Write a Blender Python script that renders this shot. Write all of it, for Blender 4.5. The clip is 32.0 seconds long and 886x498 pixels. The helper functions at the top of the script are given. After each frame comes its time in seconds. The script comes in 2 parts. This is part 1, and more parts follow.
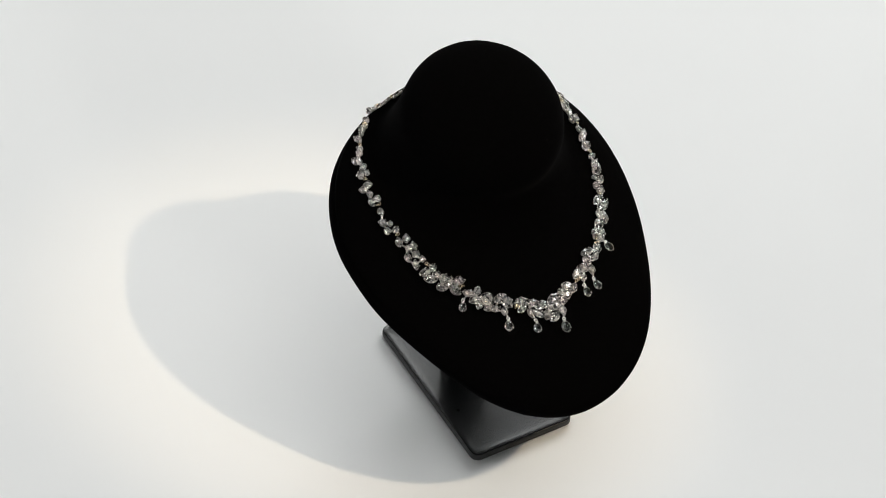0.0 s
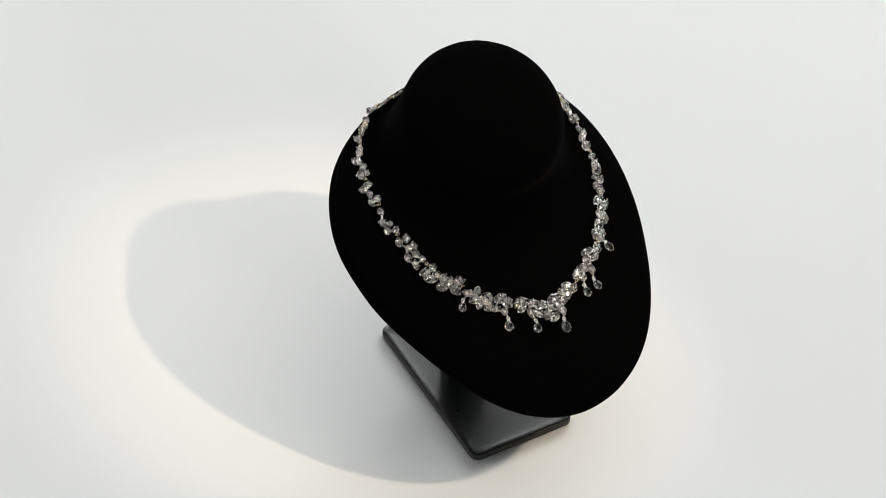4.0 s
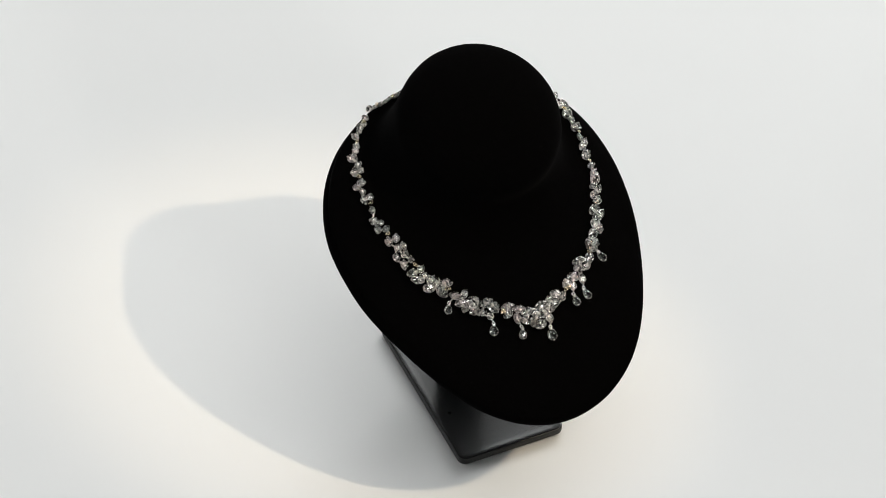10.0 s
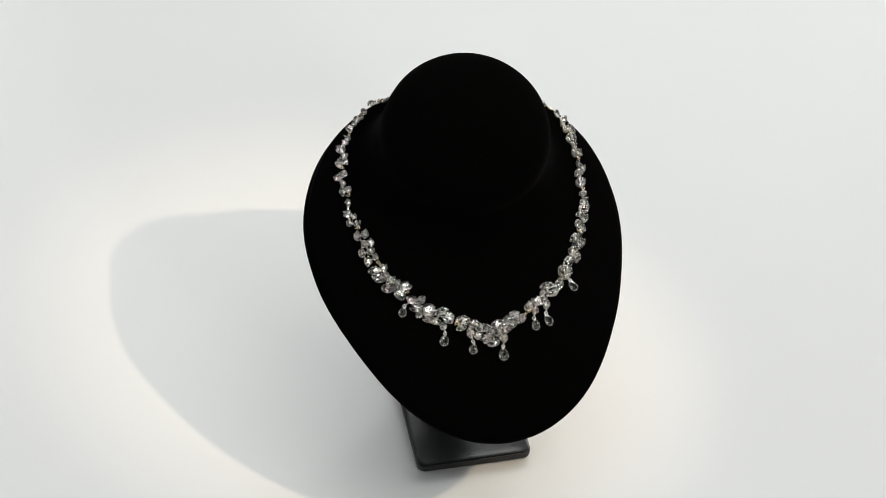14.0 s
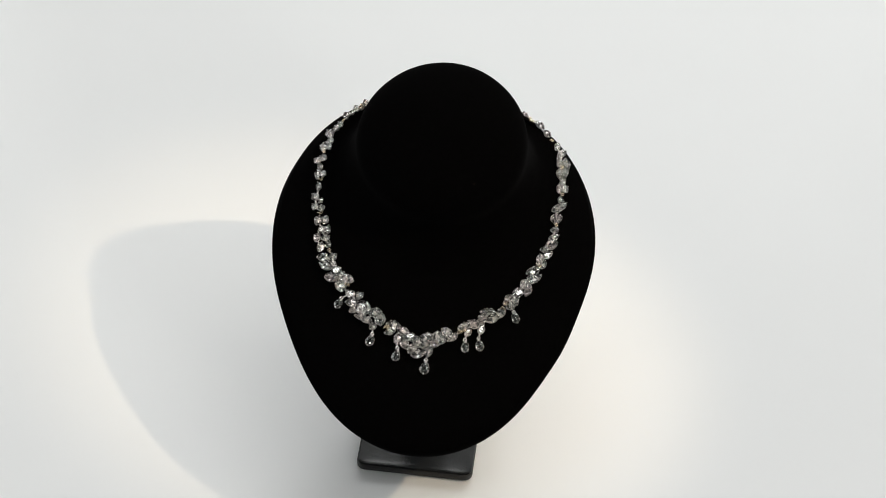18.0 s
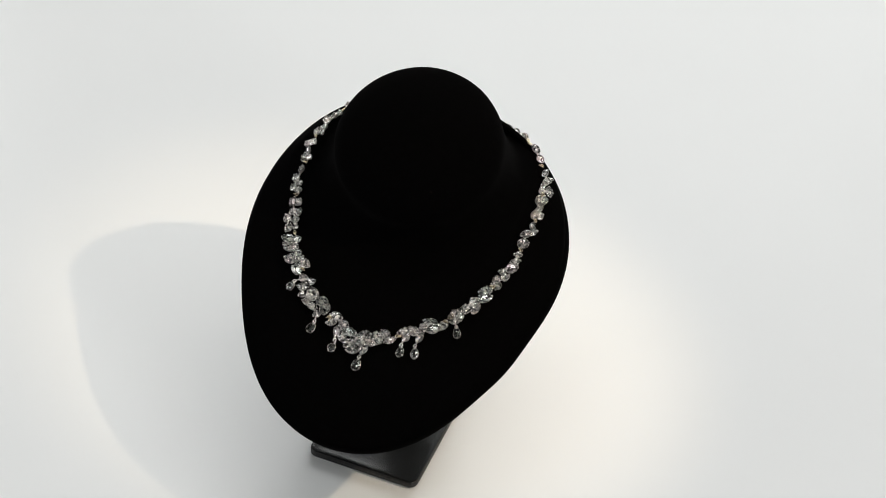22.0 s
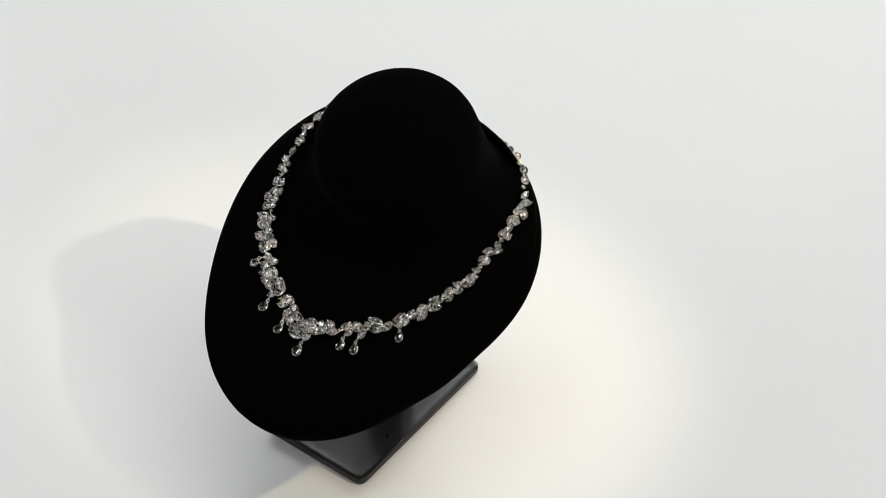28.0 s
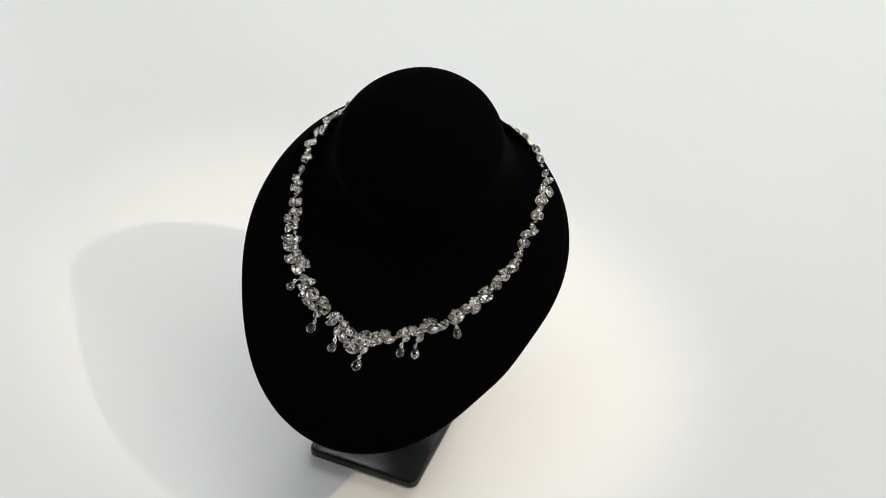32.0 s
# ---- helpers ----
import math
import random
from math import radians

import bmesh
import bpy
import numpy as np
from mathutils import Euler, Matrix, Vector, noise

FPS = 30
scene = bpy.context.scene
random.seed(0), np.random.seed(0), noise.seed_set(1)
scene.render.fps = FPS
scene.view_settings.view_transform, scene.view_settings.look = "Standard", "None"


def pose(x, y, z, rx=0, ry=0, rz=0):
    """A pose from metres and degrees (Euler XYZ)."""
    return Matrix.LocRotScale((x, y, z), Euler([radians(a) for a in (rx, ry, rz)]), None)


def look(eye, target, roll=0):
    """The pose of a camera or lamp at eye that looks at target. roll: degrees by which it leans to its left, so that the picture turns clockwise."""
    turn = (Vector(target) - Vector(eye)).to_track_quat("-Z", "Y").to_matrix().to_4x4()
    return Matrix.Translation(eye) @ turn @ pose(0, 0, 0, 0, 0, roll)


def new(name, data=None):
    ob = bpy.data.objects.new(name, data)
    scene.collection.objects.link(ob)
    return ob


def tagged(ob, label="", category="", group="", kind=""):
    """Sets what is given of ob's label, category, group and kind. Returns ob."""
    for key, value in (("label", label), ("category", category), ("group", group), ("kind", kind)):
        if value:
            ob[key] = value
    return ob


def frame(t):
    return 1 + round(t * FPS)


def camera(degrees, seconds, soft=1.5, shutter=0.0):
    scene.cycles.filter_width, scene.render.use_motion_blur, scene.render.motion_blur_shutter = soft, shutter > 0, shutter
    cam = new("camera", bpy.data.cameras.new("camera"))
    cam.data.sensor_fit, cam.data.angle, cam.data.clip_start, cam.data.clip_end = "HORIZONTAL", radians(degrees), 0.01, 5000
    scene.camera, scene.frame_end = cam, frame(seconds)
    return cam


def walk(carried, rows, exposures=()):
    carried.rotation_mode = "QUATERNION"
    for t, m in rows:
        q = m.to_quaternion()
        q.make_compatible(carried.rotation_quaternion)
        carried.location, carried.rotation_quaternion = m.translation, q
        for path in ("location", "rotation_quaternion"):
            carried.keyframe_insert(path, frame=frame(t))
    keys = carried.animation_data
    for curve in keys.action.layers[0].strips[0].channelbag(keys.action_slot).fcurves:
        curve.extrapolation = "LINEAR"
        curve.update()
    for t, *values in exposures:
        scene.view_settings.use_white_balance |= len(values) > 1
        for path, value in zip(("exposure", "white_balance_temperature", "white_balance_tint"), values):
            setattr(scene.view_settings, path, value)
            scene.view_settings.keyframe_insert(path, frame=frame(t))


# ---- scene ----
cam = camera(20.0, 32.0, soft=0.9)
EYE = Vector((0.0258, -1.1487, 1.2100))
AIM = EYE + Vector((0.0, math.cos(radians(44.5)), -math.sin(radians(44.5))))
walk(cam, [(0.0, look(EYE, AIM, 2.18)), (32.0, look(EYE, AIM, 2.18))])

# the turning of the stand: seconds and degrees
TURN = [(0.0, 30.4), (8.4, 30.4), (9.0, 29.55), (9.5, 28.1), (10.0, 26.2), (10.5, 24.5), (11.0, 23.0),
        (11.5, 21.4), (12.0, 19.8), (12.5, 18.5), (13.0, 17.1), (13.5, 15.3), (14.0, 13.2), (14.5, 11.1),
        (16.5, 1.0), (17.0, -1.2), (17.5, -3.15), (18.0, -5.37), (18.5, -7.5), (19.0, -9.42), (19.5, -11.6),
        (20.0, -13.0), (20.5, -14.8), (21.0, -16.8), (21.5, -18.9), (22.0, -20.8), (22.5, -22.5), (23.0, -24.2),
        (23.5, -25.8), (24.0, -27.7), (24.5, -29.8), (25.0, -32.0), (25.5, -33.8), (26.5, -34.9), (27.5, -34.95), (28.5, -34.9),
        (29.0, -34.4), (29.5, -32.6), (30.0, -30.5), (30.5, -28.0), (31.0, -25.5), (31.5, -22.9), (32.0, -20.7)]

# ---- light ----
world = bpy.data.worlds.new("studio_air")
scene.world = world
world.use_nodes = True
world.node_tree.nodes["Background"].inputs["Color"].default_value = (0.9, 0.95, 1.0, 1)
world.node_tree.nodes["Background"].inputs["Strength"].default_value = 0.3


def lamp(name, kind, energy, colour, m, **settings):
    data = bpy.data.lights.new(name, kind)
    data.energy, data.color = energy, colour
    if "size" in settings:
        data.shape, data.size, data.size_y = "RECTANGLE", settings["size"][0], settings["size"][1]
    if "spot" in settings:
        data.spot_size, data.spot_blend = radians(settings["spot"][0]), settings["spot"][1]
    if "radius" in settings:
        data.shadow_soft_size = settings["radius"]
    ob = new(name, data)
    ob.matrix_world = m
    return ob


SPOT = (1.011, -0.515, 1.476)
lamp("spot_lamp", "SPOT", 45.5, (1.0, 0.82, 0.59), look(SPOT, (-0.015, -0.004, 0.0)), spot=(13.2, 0.75), radius=0.016)
WHITE, COOL = (0.964, 0.956, 0.944), (0.940, 0.957, 0.951)
# broad unseen light added on the north side; the room has no window there
lamp("north_soft_light", "AREA", 101, COOL, look((0.5, 2.5, 1.42), (0.1, 0.2, 0.4)), size=(3.4, 1.6))
# unseen overhead strips, added to fill the floor and put flashes in the stones
for strip_y in (-0.8, -0.3, 0.3, 0.9):
    lamp("overhead_fill", "AREA", 7.6, WHITE, look((0.4, strip_y, 2.42), (0.4, strip_y - 0.02, 0.0)), size=(2.3, 0.07))
# low fill added from the left to lift the shade under the board; no window
lamp("side_fill_light", "AREA", 27, COOL, look((-2.35, -0.1, 0.75), (0.0, 0.0, 0.05)), size=(2.2, 1.1))
lamp("front_light", "AREA", 6.5, WHITE, look((1.29, -1.9, 1.262), (0.0, 0.0, 0.1)), size=(0.22, 0.22))


# ---- materials ----
def material(name):
    m = bpy.data.materials.new(name)
    m.use_nodes = True
    return m, m.node_tree.nodes, m.node_tree.links, m.node_tree.nodes["Principled BSDF"]


def speckle(nodes, links, scale, low, high, detail=3.0):
    """Noise in object space, mapped between two values or colours."""
    co = nodes.new("ShaderNodeTexCoord")
    no = nodes.new("ShaderNodeTexNoise")
    no.inputs["Scale"].default_value, no.inputs["Detail"].default_value = scale, detail
    links.new(co.outputs["Object"], no.inputs["Vector"])
    ramp = nodes.new("ShaderNodeValToRGB")
    ramp.color_ramp.elements[0].position, ramp.color_ramp.elements[1].position = 0.3, 0.7
    for el, val in zip(ramp.color_ramp.elements, (low, high)):
        el.color = (*val, 1) if isinstance(val, tuple) else (val, val, val, 1)
    links.new(no.outputs["Fac"], ramp.inputs["Fac"])
    return no, ramp


def bump(nodes, links, source, bsdf, strength, distance):
    b = nodes.new("ShaderNodeBump")
    b.inputs["Strength"].default_value, b.inputs["Distance"].default_value = strength, distance
    links.new(source, b.inputs["Height"])
    links.new(b.outputs["Normal"], bsdf.inputs["Normal"])


def make_paper():
    m, n, l, b = material("matte_white_paper")
    _, tint = speckle(n, l, 2.2, (0.79, 0.795, 0.79), (0.82, 0.825, 0.82))
    l.new(tint.outputs["Color"], b.inputs["Base Color"])
    b.inputs["Roughness"].default_value = 0.75
    b.inputs["Specular IOR Level"].default_value = 0.25
    fine, _ = speckle(n, l, 900, 0.0, 1.0)
    bump(n, l, fine.outputs["Fac"], b, 0.05, 0.0002)
    return m


def make_wall(name, low, high):
    m, n, l, b = material(name)
    _, tint = speckle(n, l, 1.5, low, high)
    l.new(tint.outputs["Color"], b.inputs["Base Color"])
    b.inputs["Roughness"].default_value = 0.8
    return m


def make_velvet():
    m, n, l, b = material("black_velvet")
    fine, tint = speckle(n, l, 1400, (0.0008, 0.0008, 0.0008), (0.0022, 0.0021, 0.0021))
    l.new(tint.outputs["Color"], b.inputs["Base Color"])
    b.inputs["Roughness"].default_value = 1.0
    b.inputs["Specular IOR Level"].default_value = 0.0
    b.inputs["Sheen Weight"].default_value = 0.012
    b.inputs["Sheen Roughness"].default_value = 0.35
    bump(n, l, fine.outputs["Fac"], b, 0.3, 0.0003)
    return m


def make_plastic(name, rough, gloss, shade):
    m, n, l, b = material(name)
    _, tint = speckle(n, l, 30, tuple(c * 0.85 for c in shade), shade)
    l.new(tint.outputs["Color"], b.inputs["Base Color"])
    _, finish = speckle(n, l, 25, rough * 0.9, rough * 1.15)
    l.new(finish.outputs["Color"], b.inputs["Roughness"])
    b.inputs["Specular IOR Level"].default_value = gloss
    return m


def make_metal(name, colour, rough):
    m, n, l, b = material(name)
    b.inputs["Base Color"].default_value = (*colour, 1)
    b.inputs["Metallic"].default_value = 1.0
    fine, r = speckle(n, l, 1500, rough * 0.7, rough * 1.4)
    l.new(r.outputs["Color"], b.inputs["Roughness"])
    bump(n, l, fine.outputs["Fac"], b, 0.15, 0.0001)
    return m


def make_mirror(name, colour, metal):
    m, n, l, b = material(name)
    b.inputs["Base Color"].default_value = (*colour, 1)
    b.inputs["Metallic"].default_value = metal
    b.inputs["Roughness"].default_value = 0.03
    return m


def make_gem(name, ior, colour, rough=0.05):
    m, n, l, b = material(name)
    b.inputs["Base Color"].default_value = (*colour, 1)
    b.inputs["Roughness"].default_value = rough
    b.inputs["IOR"].default_value = ior
    b.inputs["Transmission Weight"].default_value = 1.0
    return m


PAPER, VELVET = make_paper(), make_velvet()
# dark tone picked so that the stones reflect strong contrast
WALL = make_wall("grey_wall_paint", (0.12, 0.122, 0.12), (0.15, 0.152, 0.15))
PLASTIC = make_plastic("black_glossy_plastic", 0.2, 0.72, (0.0095, 0.0102, 0.0105))
PLASTIC_SIDE = make_plastic("black_satin_plastic", 0.42, 0.4, (0.012, 0.0118, 0.0118))
SILVER = make_metal("white_gold", (0.90, 0.85, 0.81), 0.29)
GOLD = make_metal("yellow_gold", (0.80, 0.68, 0.50), 0.22)
GEMS = [make_gem("clear_gem", 1.7, (1.0, 0.985, 0.97)), make_gem("green_gem", 1.7, (0.96, 0.995, 0.96)),
        make_gem("pink_gem", 1.7, (1.0, 0.92, 0.92))]
FOIL = make_mirror("mirror_foil", (0.92, 0.905, 0.90), 0.78)
MIRROR = make_mirror("bright_foil", (0.96, 0.955, 0.945), 1.0)
DROP_GEM = make_gem("clear_drop_gem", 1.6, (0.94, 0.98, 0.91), 0.0)
# near black, stands in for the shade inside the screw holes
_mh, _nh, _lh, _bh = material("hole_shade_black")
_bh.inputs["Base Color"].default_value = (0.002, 0.002, 0.002, 1)
_bh.inputs["Roughness"].default_value = 0.9
_bh.inputs["Specular IOR Level"].default_value = 0.0
HOLE_SHADE = _mh
LINT, _, _, _bl = material("grey_lint")
_bl.inputs["Base Color"].default_value = (0.05, 0.036, 0.034, 1)
_bl.inputs["Roughness"].default_value = 0.9


# ---- mesh helpers ----
def to_mesh(name, bm, mat, smooth=False):
    bmesh.ops.recalc_face_normals(bm, faces=bm.faces)
    me = bpy.data.meshes.new(name)
    bm.to_mesh(me)
    bm.free()
    me.materials.append(mat)
    if smooth:
        for f in me.polygons:
            f.use_smooth = True
    return me


def part(name, bm, mat, parent, label="", m=None, smooth=False):
    ob = new(name, bm if isinstance(bm, bpy.types.Mesh) else to_mesh(name, bm, mat, smooth))
    ob.parent = parent
    if m is not None:
        ob.matrix_basis = m
    return tagged(ob, label)


def box(bm, lo, hi):
    m = Matrix.LocRotScale([(a + b) / 2 for a, b in zip(lo, hi)], None, [b - a for a, b in zip(lo, hi)])
    bmesh.ops.create_cube(bm, size=1.0, matrix=m)


def loft(bm, rings, close_first=True, close_last=True):
    """Faces between closed rings of equal length."""
    loops = [[bm.verts.new(p) for p in ring] for ring in rings]
    for a, b in zip(loops, loops[1:]):
        for i in range(len(a)):
            j = (i + 1) % len(a)
            bm.faces.new((a[i], a[j], b[j], b[i]))
    if close_first:
        bm.faces.new(list(reversed(loops[0])))
    if close_last:
        bm.faces.new(loops[-1])


def rounded_rect(hx, hy, r, z, n=6):
    pts = []
    for cx, cy, a0 in ((hx - r, hy - r, 0), (-hx + r, hy - r, 90), (-hx + r, -hy + r, 180), (hx - r, -hy + r, 270)):
        for i in range(n + 1):
            a = radians(a0 + 90 * i / n)
            pts.append(Vector((cx + r * math.cos(a), cy + r * math.sin(a), z)))
    return pts


def tube(bm, points, radius, n=8):
    """A round wire along points."""
    rings = []
    for i, p in enumerate(points):
        d = (points[min(i + 1, len(points) - 1)] - points[max(i - 1, 0)]).normalized()
        side = d.cross(Vector((0.3, 0.2, 0.93))).normalized()
        up = side.cross(d)
        rings.append([p + radius * (math.cos(2 * math.pi * k / n) * side + math.sin(2 * math.pi * k / n) * up) for k in range(n)])
    loft(bm, rings)


def ring_wire(bm, centre, normal, r, wire, n=14, k=6):
    """A closed round ring of wire."""
    z = normal.normalized()
    x = z.orthogonal().normalized()
    y = z.cross(x)
    pts = [centre + r * (math.cos(2 * math.pi * i / n) * x + math.sin(2 * math.pi * i / n) * y) for i in range(n)]
    loops = []
    for i, p in enumerate(pts):
        out = (p - centre).normalized()
        loops.append([bm.verts.new(p + wire * (math.cos(2 * math.pi * j / k) * out + math.sin(2 * math.pi * j / k) * z)) for j in range(k)])
    for i in range(n):
        a, b = loops[i], loops[(i + 1) % n]
        for j in range(k):
            bm.faces.new((a[j], a[(j + 1) % k], b[(j + 1) % k], b[j]))


# ---- the place ----
def make_place():
    bm = bmesh.new()
    box(bm, (-2.4, -2.6, -0.04), (2.4, 2.6, 0.0))
    tagged(new("floor", to_mesh("floor", bm, PAPER)), "seamless matte white paper surface", "floor", kind="structure")
    # unseen walls and ceiling close the room and give the stones dark reflections
    for name, lo, hi in (("wall_north", (-2.5, 2.6, -0.04), (2.5, 2.7, 2.5)), ("wall_south", (-2.5, -2.7, -0.04), (2.5, -2.6, 2.5)),
                         ("wall_east", (2.4, -2.6, -0.04), (2.5, 2.6, 2.5)), ("wall_west", (-2.5, -2.6, -0.04), (-2.4, 2.6, 2.5))):
        bm = bmesh.new()
        box(bm, lo, hi)
        tagged(new(name, to_mesh(name, bm, WALL)), "unseen plain dark grey wall, added for contrast in the stones", "wall", kind="structure")
    bm = bmesh.new()
    box(bm, (-2.5, -2.7, 2.5), (2.5, 2.7, 2.6))
    tagged(new("ceiling", to_mesh("ceiling", bm, WALL)), "unseen plain dark grey ceiling, added for contrast in the stones", "ceiling", kind="structure")


make_place()

# ---- the display stand ----
PIVOT = Vector((-0.0242, 0.0559, 0.0))      # where the stand turns, from the base's middle
SLOPE = 0.4997                              # tilt of the breast board
ORIGIN = Vector((0.0008, -0.0428, 0.1585))
UP = Vector((0, math.cos(SLOPE), math.sin(SLOPE)))
OUT = Vector((0, -math.sin(SLOPE), math.cos(SLOPE)))
BOARD = Matrix.Translation(-PIVOT) @ Matrix.Rotation(0.0692, 4, "Z")   # bust space to stand space


def dome(x, u):
    return -1.4424 * x * x - 1.4301 * u * u + 1.3768 * x * x * u - 110.4 * x ** 4


def on_board(x, u, n):
    return ORIGIN + Vector((x, 0, 0)) + u * UP + n * OUT


def ease(a, b, x):
    t = min(max((x - a) / (b - a), 0.0), 1.0)
    return t * t * (3 - 2 * t)


# how high the chain's stones lie over the dome, along each side: board millimetres u, height
LEFT_RISE = ((-60, -30, -8, 12, 35, 58, 76, 85, 95, 107, 113, 119), (2.0, 2.0, 1.8, 2.9, 5.0, 7.0, 8.9, 8.5, 6.8, 5.3, 4.2, 3.0))
RIGHT_RISE = ((-60, -30, -15, 11, 38, 58, 74, 82, 94, 101, 109, 119), (2.0, 2.0, 1.7, 3.2, 5.2, 7.0, 6.9, 5.4, 3.9, 0.8, -2.8, -5.5))


def chain_rise(x, u):
    side = min(max((x + 0.008) / 0.016, 0.0), 1.0)
    a, b = np.interp(u * 1000, *LEFT_RISE), np.interp(u * 1000, *RIGHT_RISE)
    return float(a + (b - a) * side) / 1000


def padding(x, u, q):
    """The soft padding of the shoulders over the dome; q is 0 at the neck's foot and 1 at the rim."""
    inner = chain_rise(x, u) - 0.0034
    return inner * (1 - ease(0.45, 0.97, q)) - 0.045 * x * ease(0.07, 0.115, u) * ease(0.45, 0.97, q)


def swell(a, bumps):
    """A sum of soft bumps round the rim: degrees from the neck's side, height in millimetres."""
    a = math.degrees(math.remainder(a, 2 * math.pi))
    return sum(h * math.exp(-((a - c) / 13) ** 2) for c, h in bumps) / 1000


def bust_rings(count=160):
    """Egg-shaped padded breast board with a neck that grows out of it and a domed top."""
    angles = [2 * math.pi * i / count for i in range(count)]
    edge = []
    for a in angles:
        r = 0.1042 + 0.0133 * math.cos(a) + 0.0106 * math.cos(2 * a) - 0.0036 * math.cos(3 * a) - 0.0003 * math.cos(4 * a) + 0.0014 * math.sin(2 * a)
        r += max(0.0, -math.sin(a)) ** 2 * (0.0009 + 0.0024 * math.cos(a))
        r += swell(a, ((-35, 1.1), (-55, -0.3), (-75, -1.0), (-95, -0.2), (112, 1.2)))
        edge.append((r * math.sin(a), r * math.cos(a)))
    thick = [0.0108 * (1 - 0.30 * max(0.0, -math.sin(a + 0.25)) ** 2) for a in angles]
    twist = [0.0030 * max(0.0, -math.sin(a)) * -math.cos(a) + swell(a, ((-35, -2.7), (-55, 0.8), (-75, 2.7), (-95, 0.4), (112, -2.1))) for a in angles]
    rings = []
    for q, dn, k in ((0.3, -0.022, 0), (0.6, -0.0195, 0), (0.88, -0.0175, 0), (0.94, 0, 1.62), (0.97, 0, 1.45), (0.988, 0, 1.2), (0.998, 0, 0.9), (1.0, 0, 0.6),
                     (0.997, 0, 0.33), (0.988, 0, 0.12), (0.972, 0, 0.02)):
        rings.append([on_board(x * q, u * q, dome(x, u) * (1 if q > 0.9 else q) + dn - k * th + (padding(x, u, 1.0) + tw if q > 0.9 else 0.0))
                      for (x, u), th, tw in zip(edge, thick, twist)])
    un, rn, ry = 0.0570, 0.0502, 0.0499
    flare = [0.0104 + 0.0080 * max(0.0, math.cos(abs(math.remainder(a, 2 * math.pi)) - radians(52))) ** 2 + 0.004 * max(0.0, -math.sin(a)) ** 2 for a in angles]
    foot = [(0.0036 + (rn + fl) * math.sin(a), un + (ry + fl) * math.cos(a)) for a, fl in zip(angles, flare)]
    for q in (0.93, 0.85, 0.75, 0.65, 0.55, 0.45, 0.35, 0.25, 0.16, 0.08, 0.0):
        ring = []
        for (fx, fu), (ex, eu), tw in zip(foot, edge, twist):
            x, u = fx + (ex - fx) * q, fu + (eu - fu) * q
            ring.append(on_board(x, u, dome(x, u) + padding(x, u, q) + tw * ease(0.3, 1.0, q)))
        rings.append(ring)
    base = rings[-1]
    tau, tilt = -0.0442, -0.0442 - 0.4298
    centre = ORIGIN + un * UP + Vector((0.0036, 0.0029, 0)) + dome(0, un) * OUT + 0.0331 * Vector((0, math.sin(tau), math.cos(tau)))
    fore = Vector((0, math.cos(tilt), -math.sin(tilt)))
    axis = Vector((0, math.sin(tilt), math.cos(tilt)))
    top = [centre + (rn + 0.0013 * max(0.0, -math.sin(a)) ** 2) * math.sin(a) * Vector((1, 0, 0)) + ry * math.cos(a) * fore for a in angles]
    mid = on_board(0, un, dome(0, un))
    for k in range(1, 15):
        s = k / 14
        ring = []
        for b, t, fl in zip(base, top, flare):
            inward = (mid - b).normalized()
            ring.append((2 * s ** 3 - 3 * s ** 2 + 1) * b + (s ** 3 - 2 * s ** 2 + s) * fl * 1.6 * inward
                        + (3 * s ** 2 - 2 * s ** 3) * t + (s ** 3 - s ** 2) * (t - b).length * 1.2 * axis)
        rings.append(ring)
    for k in range(1, 12):
        b = math.pi / 2 * k / 11.4
        rings.append([centre + (t - centre) * math.cos(b) + axis * 0.0321 * math.sin(b) for t in top])
    return rings


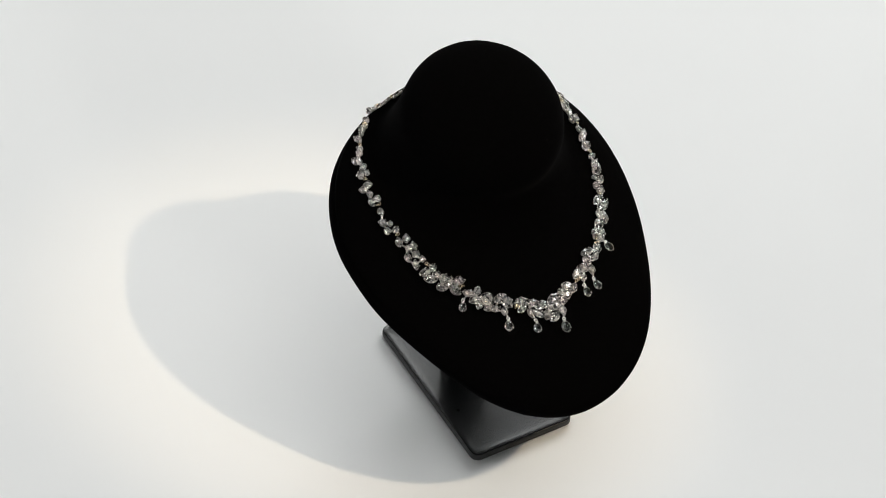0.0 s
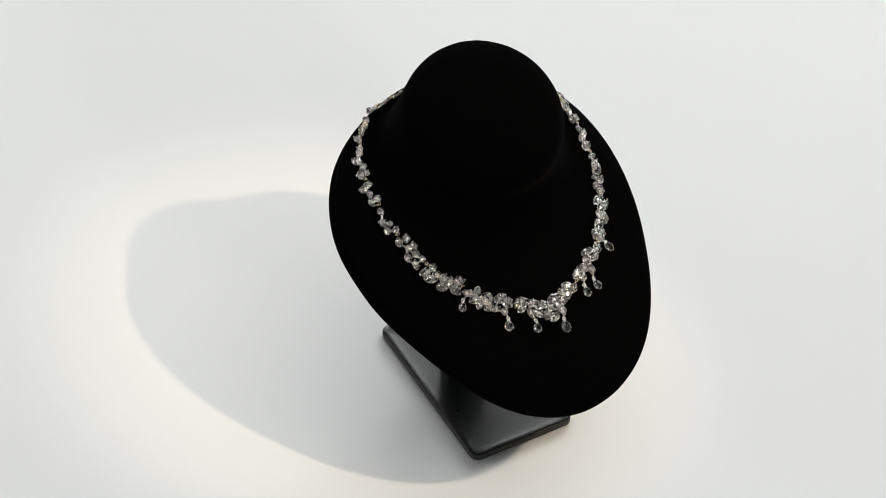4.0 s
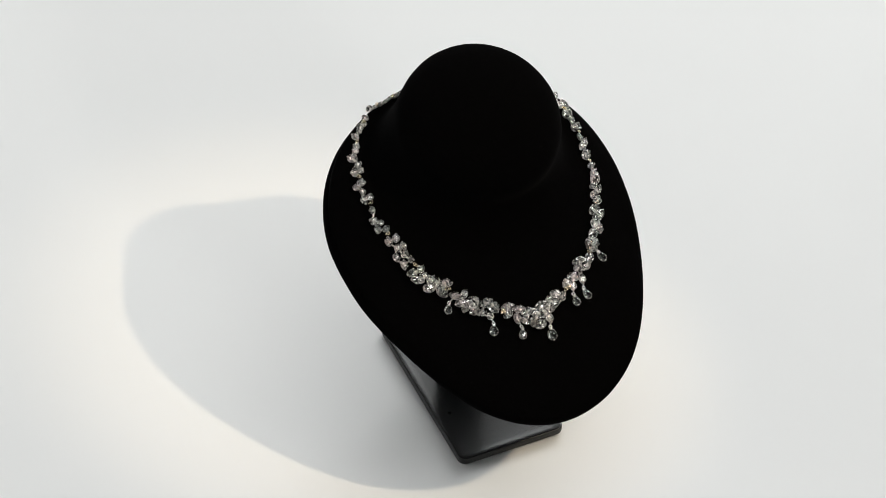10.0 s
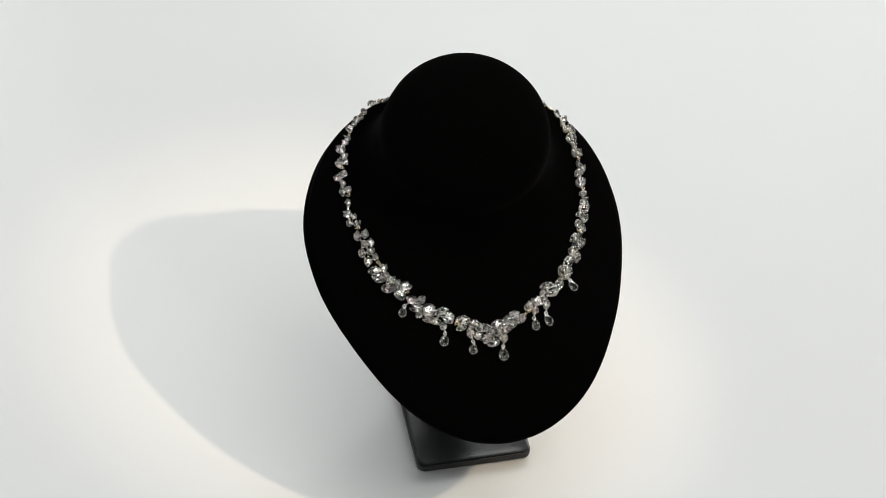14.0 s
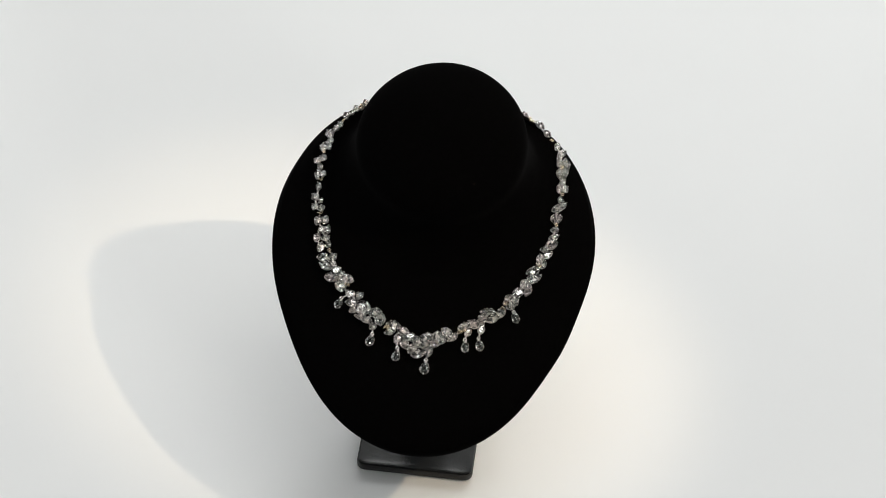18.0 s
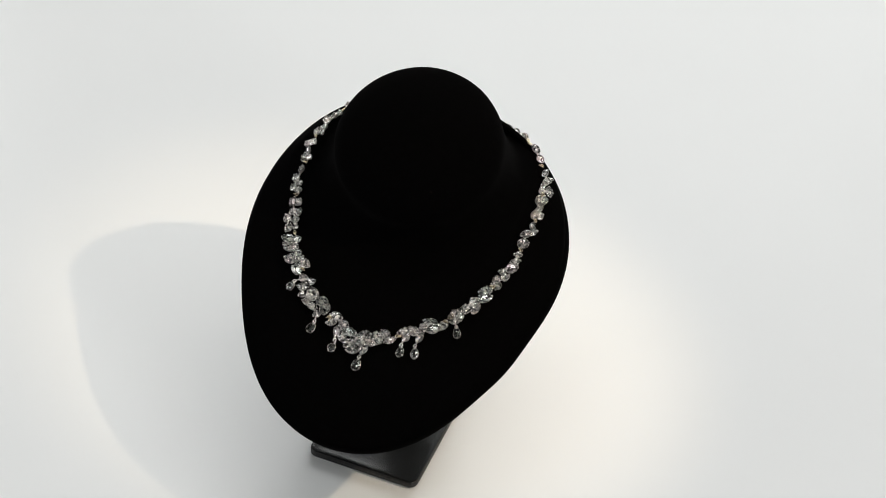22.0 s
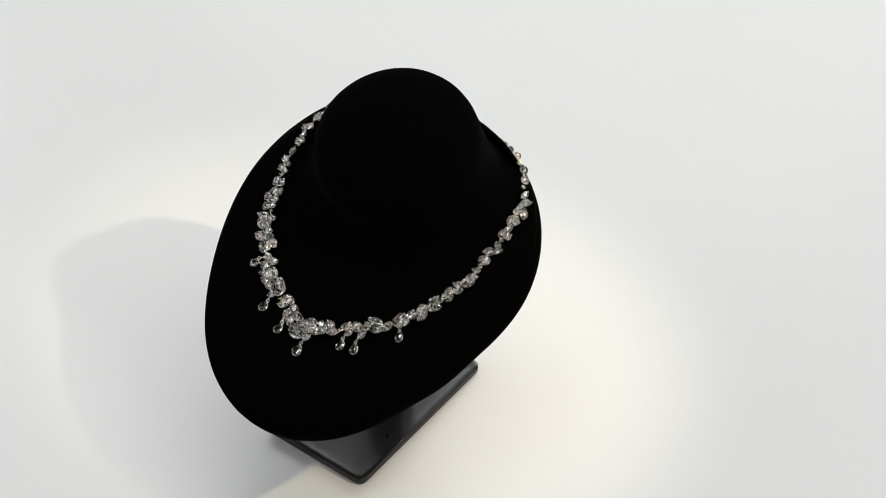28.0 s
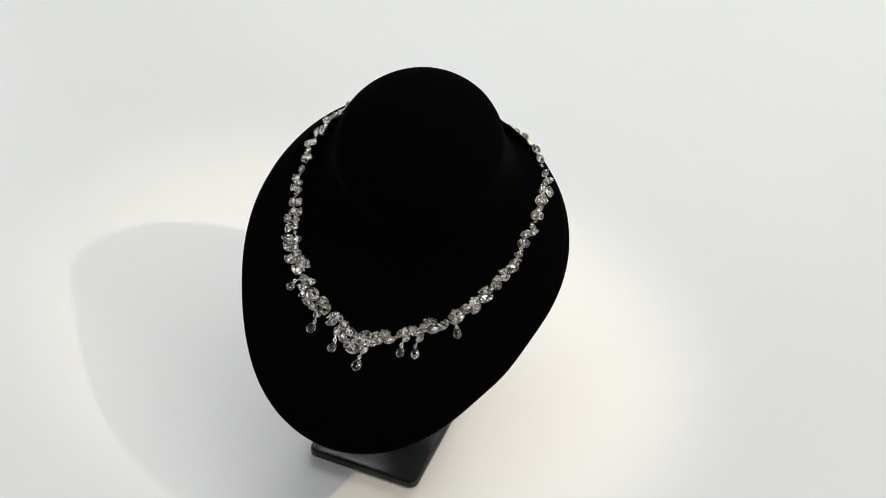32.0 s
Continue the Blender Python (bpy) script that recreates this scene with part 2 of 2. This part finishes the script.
def make_stand():
    stand = tagged(new("necklace_stand"), "black velvet necklace bust on a glossy black base", "display stand")
    shift = Matrix.Translation(-PIVOT)
    # base: low slab, undercut edge, dished top
    bm = bmesh.new()
    spec = [(-0.0040, 0.0, 0.0036), (-0.0040, 0.0011, 0.0036), (-0.0008, 0.0014, 0.0050), (-0.0001, 0.0018, 0.0054), (0.0, 0.0024, 0.0055), (0.0, 0.0055, 0.0055),
            (-0.0002, 0.0060, 0.0053), (-0.0006, 0.00625, 0.0050), (-0.0013, 0.00636, 0.0046), (-0.0026, 0.00637, 0.0047), (-0.0038, 0.00631, 0.0050),
            (-0.0052, 0.00623, 0.0056), (-0.0066, 0.00618, 0.0062), (-0.0090, 0.00612, 0.0068), (-0.0130, 0.00603, 0.0076), (-0.0210, 0.00590, 0.0090)]
    loft(bm, [[p + Vector((0, -0.0012, 0)) for p in rounded_rect(0.0366 + d, 0.0640 + d, r, z)] for d, z, r in spec])
    base = part("base", bm, PLASTIC, stand, "glossy black plastic base", shift, smooth=True)
    base.data.materials.append(PLASTIC_SIDE)
    for f in base.data.polygons:
        if abs(f.normal.z) < 0.9 or f.normal.z < 0:
            f.material_index = 1
    # screw holes are solid plugs with their inner shade as black colour
    for sx in (-1, 1):
        bm = bmesh.new()
        bmesh.ops.create_cone(bm, cap_ends=True, segments=16, radius1=0.0010, radius2=0.0010, depth=0.0012)
        part("screw_hole_plug", bm, HOLE_SHADE, stand, "small solid black plug in place of a shaded screw hole", shift @ pose(sx * 0.026, -0.025, 0.0056))
    # post: wide bracket from the base up to the board's back
    bm = bmesh.new()
    rings = []
    for k in range(13):
        s = k / 12
        y, z = 0.010 + 0.016 * s * s, 0.0052 + 0.1458 * s
        hx, hy = 0.0175 - 0.003 * math.sin(math.pi * s), 0.007
        rings.append([Vector((p.x, p.y + y, z)) for p in rounded_rect(hx, hy, 0.004, 0)])
    loft(bm, rings)
    part("post", bm, PLASTIC, stand, "black plastic upright post", shift, smooth=True)
    bm = bmesh.new()
    loft(bm, bust_rings())
    bust = part("bust", bm, VELVET, stand, "black velvet covered bust with short neck", BOARD, smooth=True)
    bm = bmesh.new()
    bmesh.ops.create_icosphere(bm, subdivisions=1, radius=0.0003, matrix=Matrix.Diagonal((1.4, 0.7, 0.4, 1)))
    part("lint", bm, LINT, bust, "tiny pale speck of lint", Matrix.Translation((0.0240, -0.0276, 0.2192)) @ pose(0, 0, 0, 58, 0, 18))
    return stand, bust


STAND, BUST = make_stand()


# ---- the necklace ----
NECKLACE = tagged(new("necklace"), "sparkling diamond necklace with seven hanging drops on the bust", "necklace")
RNG = random.Random(7)
SPOTS = []


def gem_frame(x, u, angle, height=0.0, tilt=0.0):
    """Where a stone of the chain sits over board millimetres x, u; its long axis turned by angle on the board."""
    p = on_board(x / 1000, u / 1000, dome(x / 1000, u / 1000) + chain_rise(x / 1000, u / 1000) + height)
    a = radians(angle)
    d = math.cos(a) * Vector((1, 0, 0)) + math.sin(a) * UP
    n = OUT + (0.5 if x > 0 else -0.6) * ease(15, 60, u) * Vector((1, 0, 0)) + 0.25 * ease(60, 105, u) * UP     # the sides turn outwards
    n = (n.normalized() + tilt * Vector((RNG.uniform(-1, 1), RNG.uniform(-1, 1), RNG.uniform(-1, 1)))).normalized()
    d = (d - d.dot(n) * n).normalized()
    m = Matrix((d, n.cross(d), n)).transposed().to_4x4()
    m.translation = p
    return m


def gem_outline(kind, count=16):
    pts = []
    for i in range(count):
        t = 2 * math.pi * i / count
        c, s = math.cos(t), math.sin(t)
        if kind == "marquise":
            pts.append((0.5 * c, 0.5 * s * abs(s) ** 0.42))
        elif kind == "pear":
            pts.append((0.5 * c, 0.5 * s * (1 - 0.13 * c - 0.04 * abs(c))))
        else:
            pts.append((0.5 * c, 0.5 * s))
    return pts


def gem_mesh(name, kind, glass, foil, crown=0.17, pavilion=0.40, table=0.56, uneven=0.0):
    """A cut stone of unit length and width: table, crown, girdle, pavilion, keel; hand-cut facets are a little uneven."""
    out = gem_outline(kind, 16)
    wob = lambda: 1 + RNG.uniform(-uneven, uneven)
    n = len(out)
    bm = bmesh.new()
    top = [bm.verts.new((table * x, table * y, crown)) for x, y in out[::2]]
    mid = [bm.verts.new((0.81 * (out[i][0] + out[(i + 2) % n][0]) / 1.88 * wob(), 0.81 * (out[i][1] + out[(i + 2) % n][1]) / 1.88 * wob(), 0.62 * crown * wob())) for i in range(0, n, 2)]
    up = [bm.verts.new((x, y, 0.02)) for x, y in out]
    low = [bm.verts.new((x, y, -0.02)) for x, y in out]
    deep = [bm.verts.new((0.50 * x * wob(), 0.44 * y * wob(), -0.60 * pavilion * wob())) for x, y in out[1::2]]
    keel = [bm.verts.new((0.16, 0, -pavilion)), bm.verts.new((-0.16, 0, -pavilion))]
    bm.faces.new(top)
    k = n // 2
    for i in range(k):
        j = (i + 1) % k
        bm.faces.new((top[i], mid[i], top[j]))
        bm.faces.new((top[i], mid[i - 1], up[2 * i])), bm.faces.new((top[i], up[2 * i], mid[i]))
        bm.faces.new((mid[i], up[2 * i], up[2 * i + 1])), bm.faces.new((mid[i], up[2 * i + 1], up[(2 * i + 2) % n]))
        bm.faces.new((deep[i], low[2 * i + 1], low[2 * i])), bm.faces.new((deep[i], low[(2 * i + 2) % n], low[2 * i + 1]))
        bm.faces.new((deep[i], low[(2 * i + 2) % n], deep[j]))
        a, b = keel[0 if deep[i].co.x > 0 else 1], keel[0 if deep[j].co.x > 0 else 1]
        bm.faces.new((deep[i], deep[j], a))
        if a is not b:
            bm.faces.new((deep[j], b, a))
    for i in range(n):
        j = (i + 1) % n
        bm.faces.new((up[i], low[i], low[j], up[j]))
    me = to_mesh(name, bm, glass)
    me.materials.append(foil)
    me.materials.append(MIRROR)
    for f in me.polygons:
        if foil is not glass and f.center.z < -0.021:
            f.material_index = RNG.choices((0, 1, 2), (0.20, 0.26, 0.54))[0]     # bare, cloudy and bright facets
    return me


STONES = {}
for key, shape in (("m", "marquise"), ("r", "round")):
    STONES[key] = [gem_mesh("stone", shape, g, FOIL, c, p, t, 0.22) for g, c, p, t in
                   ((GEMS[0], 0.18, 0.40, 0.50), (GEMS[0], 0.22, 0.34, 0.42), (GEMS[0], 0.24, 0.30, 0.36), (GEMS[0], 0.16, 0.46, 0.54),
                    (GEMS[1], 0.18, 0.42, 0.52), (GEMS[1], 0.23, 0.33, 0.40), (GEMS[2], 0.20, 0.38, 0.46), (GEMS[2], 0.24, 0.28, 0.38))]
DROP_STONE = gem_mesh("stone", "pear", DROP_GEM, DROP_GEM, 0.22, 0.26, 0.48, 0.15)


def cup(bm, m, kind, length, width, depth):
    """A thin polished rim round the girdle of a stone in m's plane, a lower ring and four claws."""
    shape = gem_outline("marquise" if kind == "m" else "round", 16)
    wall = 0.0001
    lx, ly = length, width
    rings = []
    for grow, z in ((0.00001, -0.0006), (wall, -0.0005), (wall, -0.0001), (0.6 * wall, 0.00002), (0.00001, -0.00002), (0.00001, -0.0006)):
        rings.append([m @ Vector((x * (lx + 2 * grow), y * (ly + 2 * grow), z)) for x, y in shape])
    loft(bm, rings, False, False)
    rings = [[m @ Vector((f * x * lx, f * y * ly, z)) for x, y in shape] for f, z in
             ((0.62, -depth), (0.62, 0.0004 - depth), (0.48, 0.0004 - depth), (0.48, -depth), (0.62, -depth))]
    loft(bm, rings, False, False)
    for c, s in ((1, 0.12), (-1, -0.12), (0.25, 1), (-0.25, -1)):
        x, y = 0.49 * length * c, 0.47 * width * s
        r = 0.00028
        rings = []
        for z, k, inn in ((-depth, 1.0, 0.60), (-0.0006, 1.0, 0.98), (0.0002, 1.0, 1.02), (0.0006, 0.95, 0.95), (0.00085, 0.5, 0.88)):
            rings.append([m @ Vector((x * inn + r * k * math.cos(q * math.pi / 3), y * inn + r * k * math.sin(q * math.pi / 3), z)) for q in range(6)])
        loft(bm, rings)


def cluster(*stones):
    """One rigid group of set stones: each stone is kind, x, u, turn, length, width in board millimetres and degrees."""
    bm = bmesh.new()
    made = []
    for i, (kind, x, u, turn, length, width) in enumerate(stones):
        grow = 0.00110 - 0.00012 * ease(-5, 25, u)
        length, width = length * grow - 0.0002, width * grow - 0.0002
        m = gem_frame(x, u, turn, 0.0009 * ((i * 5) % 3 - 1) / 2, 0.16)
        SPOTS.append(m.translation.copy())
        cup(bm, m, kind, length, width, 0.0019)
        made.append((kind, m, length, width))
    roots = [m @ Vector((0, 0, -0.0013)) for _, m, _, _ in made]
    for i in range(1, len(roots)):
        near = min(roots[:i], key=lambda q: (q - roots[i]).length)
        tube(bm, [near, (near + roots[i]) / 2 - 0.0003 * OUT, roots[i]], 0.00045, 6)
    setting = part("setting", bm, SILVER, NECKLACE, "white gold setting", BOARD)
    for kind, m, length, width in made:
        part("stone", STONES[kind][RNG.randrange(8)], None, setting, "", m @ Matrix.Diagonal((length, width, width, 1)))
    return setting


def connector(x, u):
    """Two small interlocked gold rings between clusters."""
    m = gem_frame(x, u, RNG.uniform(0, 180))
    bm = bmesh.new()
    ring_wire(bm, m @ Vector((0.0005, 0, 0)), m.to_3x3() @ Vector((0, 0.3, 1)), 0.0009, 0.00030)
    ring_wire(bm, m @ Vector((-0.0007, 0.0002, 0.0003)), m.to_3x3() @ Vector((0.2, 1, 0.4)), 0.0008, 0.00030)
    part("connector", bm, GOLD, NECKLACE, "small yellow gold connecting rings", BOARD, smooth=True)


def drop(x, u, turn, length, width, hx, hu):
    """A pear-shaped stone that hangs from a jump ring."""
    length, width = length * 0.00090, width * 0.00090
    m = gem_frame(x, u, turn, -0.0008, 0.05)
    hook = gem_frame(hx, hu, turn, -0.0004)
    head = m @ Vector((0.5 * length, 0, 0.0))
    bm = bmesh.new()
    ring_wire(bm, hook.translation, hook.to_3x3() @ Vector((0.2, 0.1, 1)), 0.0009, 0.00024)
    way = hook.translation - head
    ring_wire(bm, head + way * 0.25, m.to_3x3() @ Vector((0, 1, 0.4)), 0.0007, 0.00027)
    root = min(SPOTS, key=lambda s: (s - hook.translation - 0.003 * way.normalized()).length)
    up = (root - hook.translation).normalized()
    tube(bm, [hook.translation + 0.0009 * up, hook.translation + 0.0020 * up + 0.0004 * OUT, root - 0.001 * OUT], 0.00028, 6)
    shape = gem_outline("pear", 16)
    rings = []
    for grow, z in ((0.00002, -0.0005), (0.00013, -0.0004), (0.00013, 0.00002), (0.00001, 0.0001), (0.00002, -0.0005)):
        rings.append([m @ Vector((px * (length + 2 * grow), py * (width + 2 * grow), z)) for px, py in shape])
    loft(bm, rings, False, False)
    for c, s in ((0.96, 0.0), (-0.4, 0.92), (-0.4, -0.92), (-1.0, 0.0)):
        e = m @ Vector((0.5 * length * c, 0.5 * width * s, 0.0))
        tube(bm, [e - 0.0008 * m.to_3x3().col[2], e + 0.0004 * m.to_3x3().col[2], e + 0.0007 * m.to_3x3().col[2] - 0.1 * (e - m.translation)], 0.0003, 6)
    mount = part("drop", bm, SILVER, NECKLACE, "hanging clear drop in a thin silver mount", BOARD)
    part("stone", DROP_STONE, None, mount, "", m @ Matrix.Diagonal((length, width, width, 1)))


cluster(("m", -40.1, 117.3, 12, 5.0, 4.3), ("m", -37.0, 116.9, 142, 3.1, 2.3))
cluster(("m", -32.6, 117.8, 173, 4.2, 2.9), ("m", -29.2, 117.9, 173, 3.0, 2.3), ("m", -25.3, 119.4, 12, 2.8, 2.1))
cluster(("m", -57.5, 102.3, 118, 6.2, 4.1), ("m", -54.1, 104.2, 118, 3.6, 3.3), ("m", -51.8, 107.4, 118, 5.6, 4.2),
        ("m", -48.6, 108.2, 27, 4.0, 3.6), ("m", -46.2, 111.8, 125, 5.0, 3.9))
cluster(("m", -69.4, 79.6, 84, 5.6, 4.8), ("m", -66.0, 79.4, 119, 5.0, 3.9), ("m", -65.7, 83.4, 1, 5.4, 4.1),
        ("r", -66.2, 89.1, 126, 7.3, 5.4), ("m", -62.5, 92.8, 130, 4.8, 4.5), ("m", -60.2, 95.7, 130, 4.6, 3.4))
cluster(("m", -71.6, 61.3, 89, 6.2, 3.9), ("m", -68.2, 61.5, 144, 4.9, 4.2), ("m", -70.3, 66.2, 84, 4.5, 3.7),
        ("m", -72.3, 70.6, 152, 5.3, 4.5), ("m", -68.8, 71.9, 152, 5.3, 4.9))
cluster(("m", -71.6, 41.1, 63, 5.2, 4.4), ("m", -67.5, 39.3, 18, 4.9, 4.0), ("m", -71.8, 46.8, 137, 6.0, 5.0),
        ("m", -68.4, 44.3, 51, 3.8, 3.4), ("m", -70.3, 53.3, 89, 5.7, 3.8))
cluster(("m", -66.1, 15.2, 74, 6.3, 4.5), ("m", -61.6, 16.5, 64, 4.4, 3.6), ("m", -68.6, 21.1, 74, 6.3, 4.5),
        ("m", -63.5, 20.9, 23, 5.6, 4.4), ("m", -65.9, 25.7, 33, 5.8, 4.7), ("m", -62.3, 25.8, 84, 5.8, 3.6),
        ("m", -68.9, 31.9, 74, 6.5, 4.7), ("m", -64.6, 31.7, 64, 5.7, 4.7))
cluster(("m", -58.3, 9.0, 33, 5.4, 4.3), ("m", -63.6, 8.5, 1, 8.3, 5.0), ("m", -58.1, 4.4, 146, 5.5, 4.1),
        ("m", -62.4, 3.6, 151, 7.9, 4.8), ("m", -55.7, 0.3, 28, 6.4, 5.1), ("r", -58.3, -3.5, 176, 7.5, 5.5),
        ("m", -53.5, -2.1, 32, 6.4, 4.7), ("m", -48.5, -4.6, 156, 7.5, 5.0), ("m", -52.3, -8.3, 102, 8.0, 6.4))
cluster(("m", -46.1, -13.8, 141, 7.1, 4.6), ("m", -41.1, -15.0, 32, 5.9, 4.0), ("m", -44.8, -19.0, 176, 7.5, 4.6),
        ("m", -43.4, -22.7, 37, 6.4, 4.1), ("r", -38.3, -22.1, 156, 8.9, 7.6), ("m", -39.5, -27.0, 176, 6.3, 4.1),
        ("m", -35.9, -29.0, 171, 6.3, 4.1), ("m", -30.9, -24.9, 5, 7.7, 5.2), ("m", -27.8, -28.4, 102, 8.3, 6.2),
        ("m", -31.5, -32.7, 50, 5.3, 3.9))
cluster(("m", -19.6, -31.5, 172, 7.8, 4.6), ("m", -21.4, -36.0, 13, 6.4, 3.7), ("m", -13.6, -35.2, 157, 7.1, 4.5),
        ("m", -16.7, -39.8, 79, 6.6, 4.2), ("m", -9.2, -38.6, 178, 8.4, 4.8), ("m", -12.5, -42.7, 132, 7.0, 4.5),
        ("m", -7.7, -45.2, 49, 6.7, 4.9), ("m", -4.0, -42.2, 162, 6.9, 5.0), ("m", -4.2, -48.1, 18, 8.0, 5.0),
        ("m", 0.1, -37.9, 13, 8.0, 5.0), ("r", -0.1, -42.8, 34, 5.8, 5.0), ("m", 4.4, -41.4, 167, 7.1, 4.8),
        ("m", 6.9, -36.6, 29, 7.3, 4.8), ("m", 9.5, -39.2, 73, 5.5, 4.2), ("m", 12.0, -34.7, 142, 7.0, 5.0),
        ("m", 15.5, -37.1, 39, 7.4, 4.1), ("m", 2.2, -46.4, 78, 6.6, 4.2))
cluster(("m", 22.0, -30.0, 29, 7.6, 4.3), ("m", 24.4, -33.6, 64, 5.5, 4.0), ("m", 27.4, -28.4, 147, 7.2, 5.4),
        ("m", 32.3, -24.8, 73, 6.6, 4.7), ("m", 32.1, -31.4, 73, 6.2, 4.0), ("m", 31.4, -28.3, 23, 4.9, 3.9),
        ("m", 36.0, -20.9, 172, 9.5, 5.7), ("m", 38.5, -24.1, 34, 8.5, 5.2), ("m", 43.0, -20.4, 59, 7.3, 4.7))
cluster(("m", 47.2, -11.6, 63, 6.0, 4.7), ("m", 50.6, -12.3, 122, 6.2, 5.0), ("m", 48.8, -15.9, 23, 5.8, 3.9),
        ("r", 46.2, -13.9, 3, 3.8, 3.5))
cluster(("m", 52.8, -7.0, 39, 8.4, 5.2), ("m", 56.3, -1.7, 63, 6.0, 5.2), ("m", 58.4, -5.1, 68, 7.2, 4.2),
        ("m", 60.8, 7.1, 24, 8.6, 5.1), ("m", 61.3, 2.4, 23, 9.7, 5.5))
cluster(("m", 65.1, 15.8, 34, 5.9, 4.7), ("m", 69.1, 18.0, 34, 6.6, 4.5), ("m", 66.9, 21.1, 3, 5.2, 3.7),
        ("m", 66.9, 11.8, 63, 5.3, 3.3), ("m", 64.0, 12.0, 3, 2.9, 2.4), ("m", 72.3, 29.6, 25, 7.2, 3.8),
        ("r", 71.3, 25.3, 44, 8.9, 6.3), ("m", 72.6, 34.0, 6, 5.3, 3.9))
cluster(("r", 73.4, 41.7, 19, 7.6, 6.0), ("m", 73.8, 47.7, 25, 8.2, 4.9), ("m", 77.3, 50.2, 43, 6.8, 3.3),
        ("m", 75.7, 53.9, 92, 5.4, 4.1))
cluster(("m", 74.7, 61.3, 74, 6.3, 4.6), ("m", 78.1, 61.3, 40, 5.1, 4.7), ("m", 76.2, 65.4, 40, 5.7, 3.6),
        ("m", 74.1, 71.4, 83, 6.5, 4.3), ("m", 77.4, 72.4, 102, 5.6, 4.6), ("m", 75.9, 68.2, 12, 3.2, 2.2))
cluster(("r", 74.5, 78.7, 41, 6.5, 4.5), ("m", 78.4, 78.9, 112, 7.0, 4.7), ("m", 75.3, 86.0, 33, 7.5, 4.2),
        ("m", 73.9, 82.9, 41, 5.5, 3.0), ("m", 72.2, 90.3, 66, 6.1, 3.7))
cluster(("m", 65.9, 100.0, 146, 6.0, 5.4), ("m", 61.2, 106.1, 145, 7.2, 4.9))
cluster(("m", 51.7, 113.5, 157, 5.5, 4.5), ("m", 46.1, 115.5, 168, 4.8, 3.3), ("m", 40.5, 117.1, 174, 4.8, 3.1))
connector(-48.3, -8.2)
connector(-24.0, -33.2)
connector(-22.8, -33.6)
connector(19.7, -33.9)
connector(21.7, -32.9)
connector(45.7, -14.9)
connector(44.2, -17.6)
connector(64.0, 10.6)
connector(73.0, 37.4)
connector(75.8, 57.6)
connector(75.2, 75.1)
connector(68.4, 94.3)
connector(56.2, 108.3)
connector(54.6, 110.2)
connector(-60.4, 12.5)
connector(-67.8, 36.4)
connector(-68.9, 57.9)
connector(-68.2, 76.0)
connector(-58.5, 97.6)
connector(-48.2, 109.6)
connector(-34.8, 117.5)
drop(-53.0, -19.7, 54, 6.1, 4.8, -51.4, -16.3)
drop(-32.8, -41.5, 64, 6.8, 5.6, -31.6, -37.5)
drop(-17.0, -49.8, 64, 6.3, 5.1, -16.4, -45.3)
drop(0.2, -56.1, 83, 7.7, 6.0, 0.7, -51.5)
drop(23.2, -42.4, 83, 6.6, 4.9, 22.8, -38.2)
drop(31.7, -40.8, 102, 7.1, 4.9, 30.8, -36.6)
drop(51.8, -22.2, 112, 7.1, 4.9, 50.6, -18.9)

# the part that runs behind the neck, with its clasp
cluster(("m", -21.0, 119.6, 6, 3.4, 2.4), ("m", -17.0, 120.2, 4, 3.2, 2.2), ("m", -13.0, 120.6, 2, 3.2, 2.2))
cluster(("m", 35.0, 118.2, 176, 4.4, 2.8), ("m", 30.0, 119.2, 176, 4.0, 2.6), ("m", 25.0, 119.8, 176, 3.8, 2.4))
cluster(("m", 19.0, 120.2, 176, 3.6, 2.4), ("m", 14.5, 120.4, 178, 3.4, 2.2), ("m", 10.0, 120.6, 178, 3.4, 2.2))
for cx, cu in ((-9.5, 120.8), (-6.5, 120.8), (7.0, 120.8), (22.0, 120.0), (37.8, 117.6), (-23.2, 119.4)):
    connector(cx, cu)
_bm = bmesh.new()
tube(_bm, [gem_frame(-4 + k, 120.8, 0).translation - 0.0004 * OUT for k in range(10)], 0.0012, 10)
part("clasp", _bm, SILVER, NECKLACE, "white gold clasp", BOARD, smooth=True)


def motions():
    rows = [(t, Matrix.Rotation(radians(a), 4, "Z")) for t, a in TURN]
    walk(STAND, rows)
    walk(NECKLACE, rows)


motions()
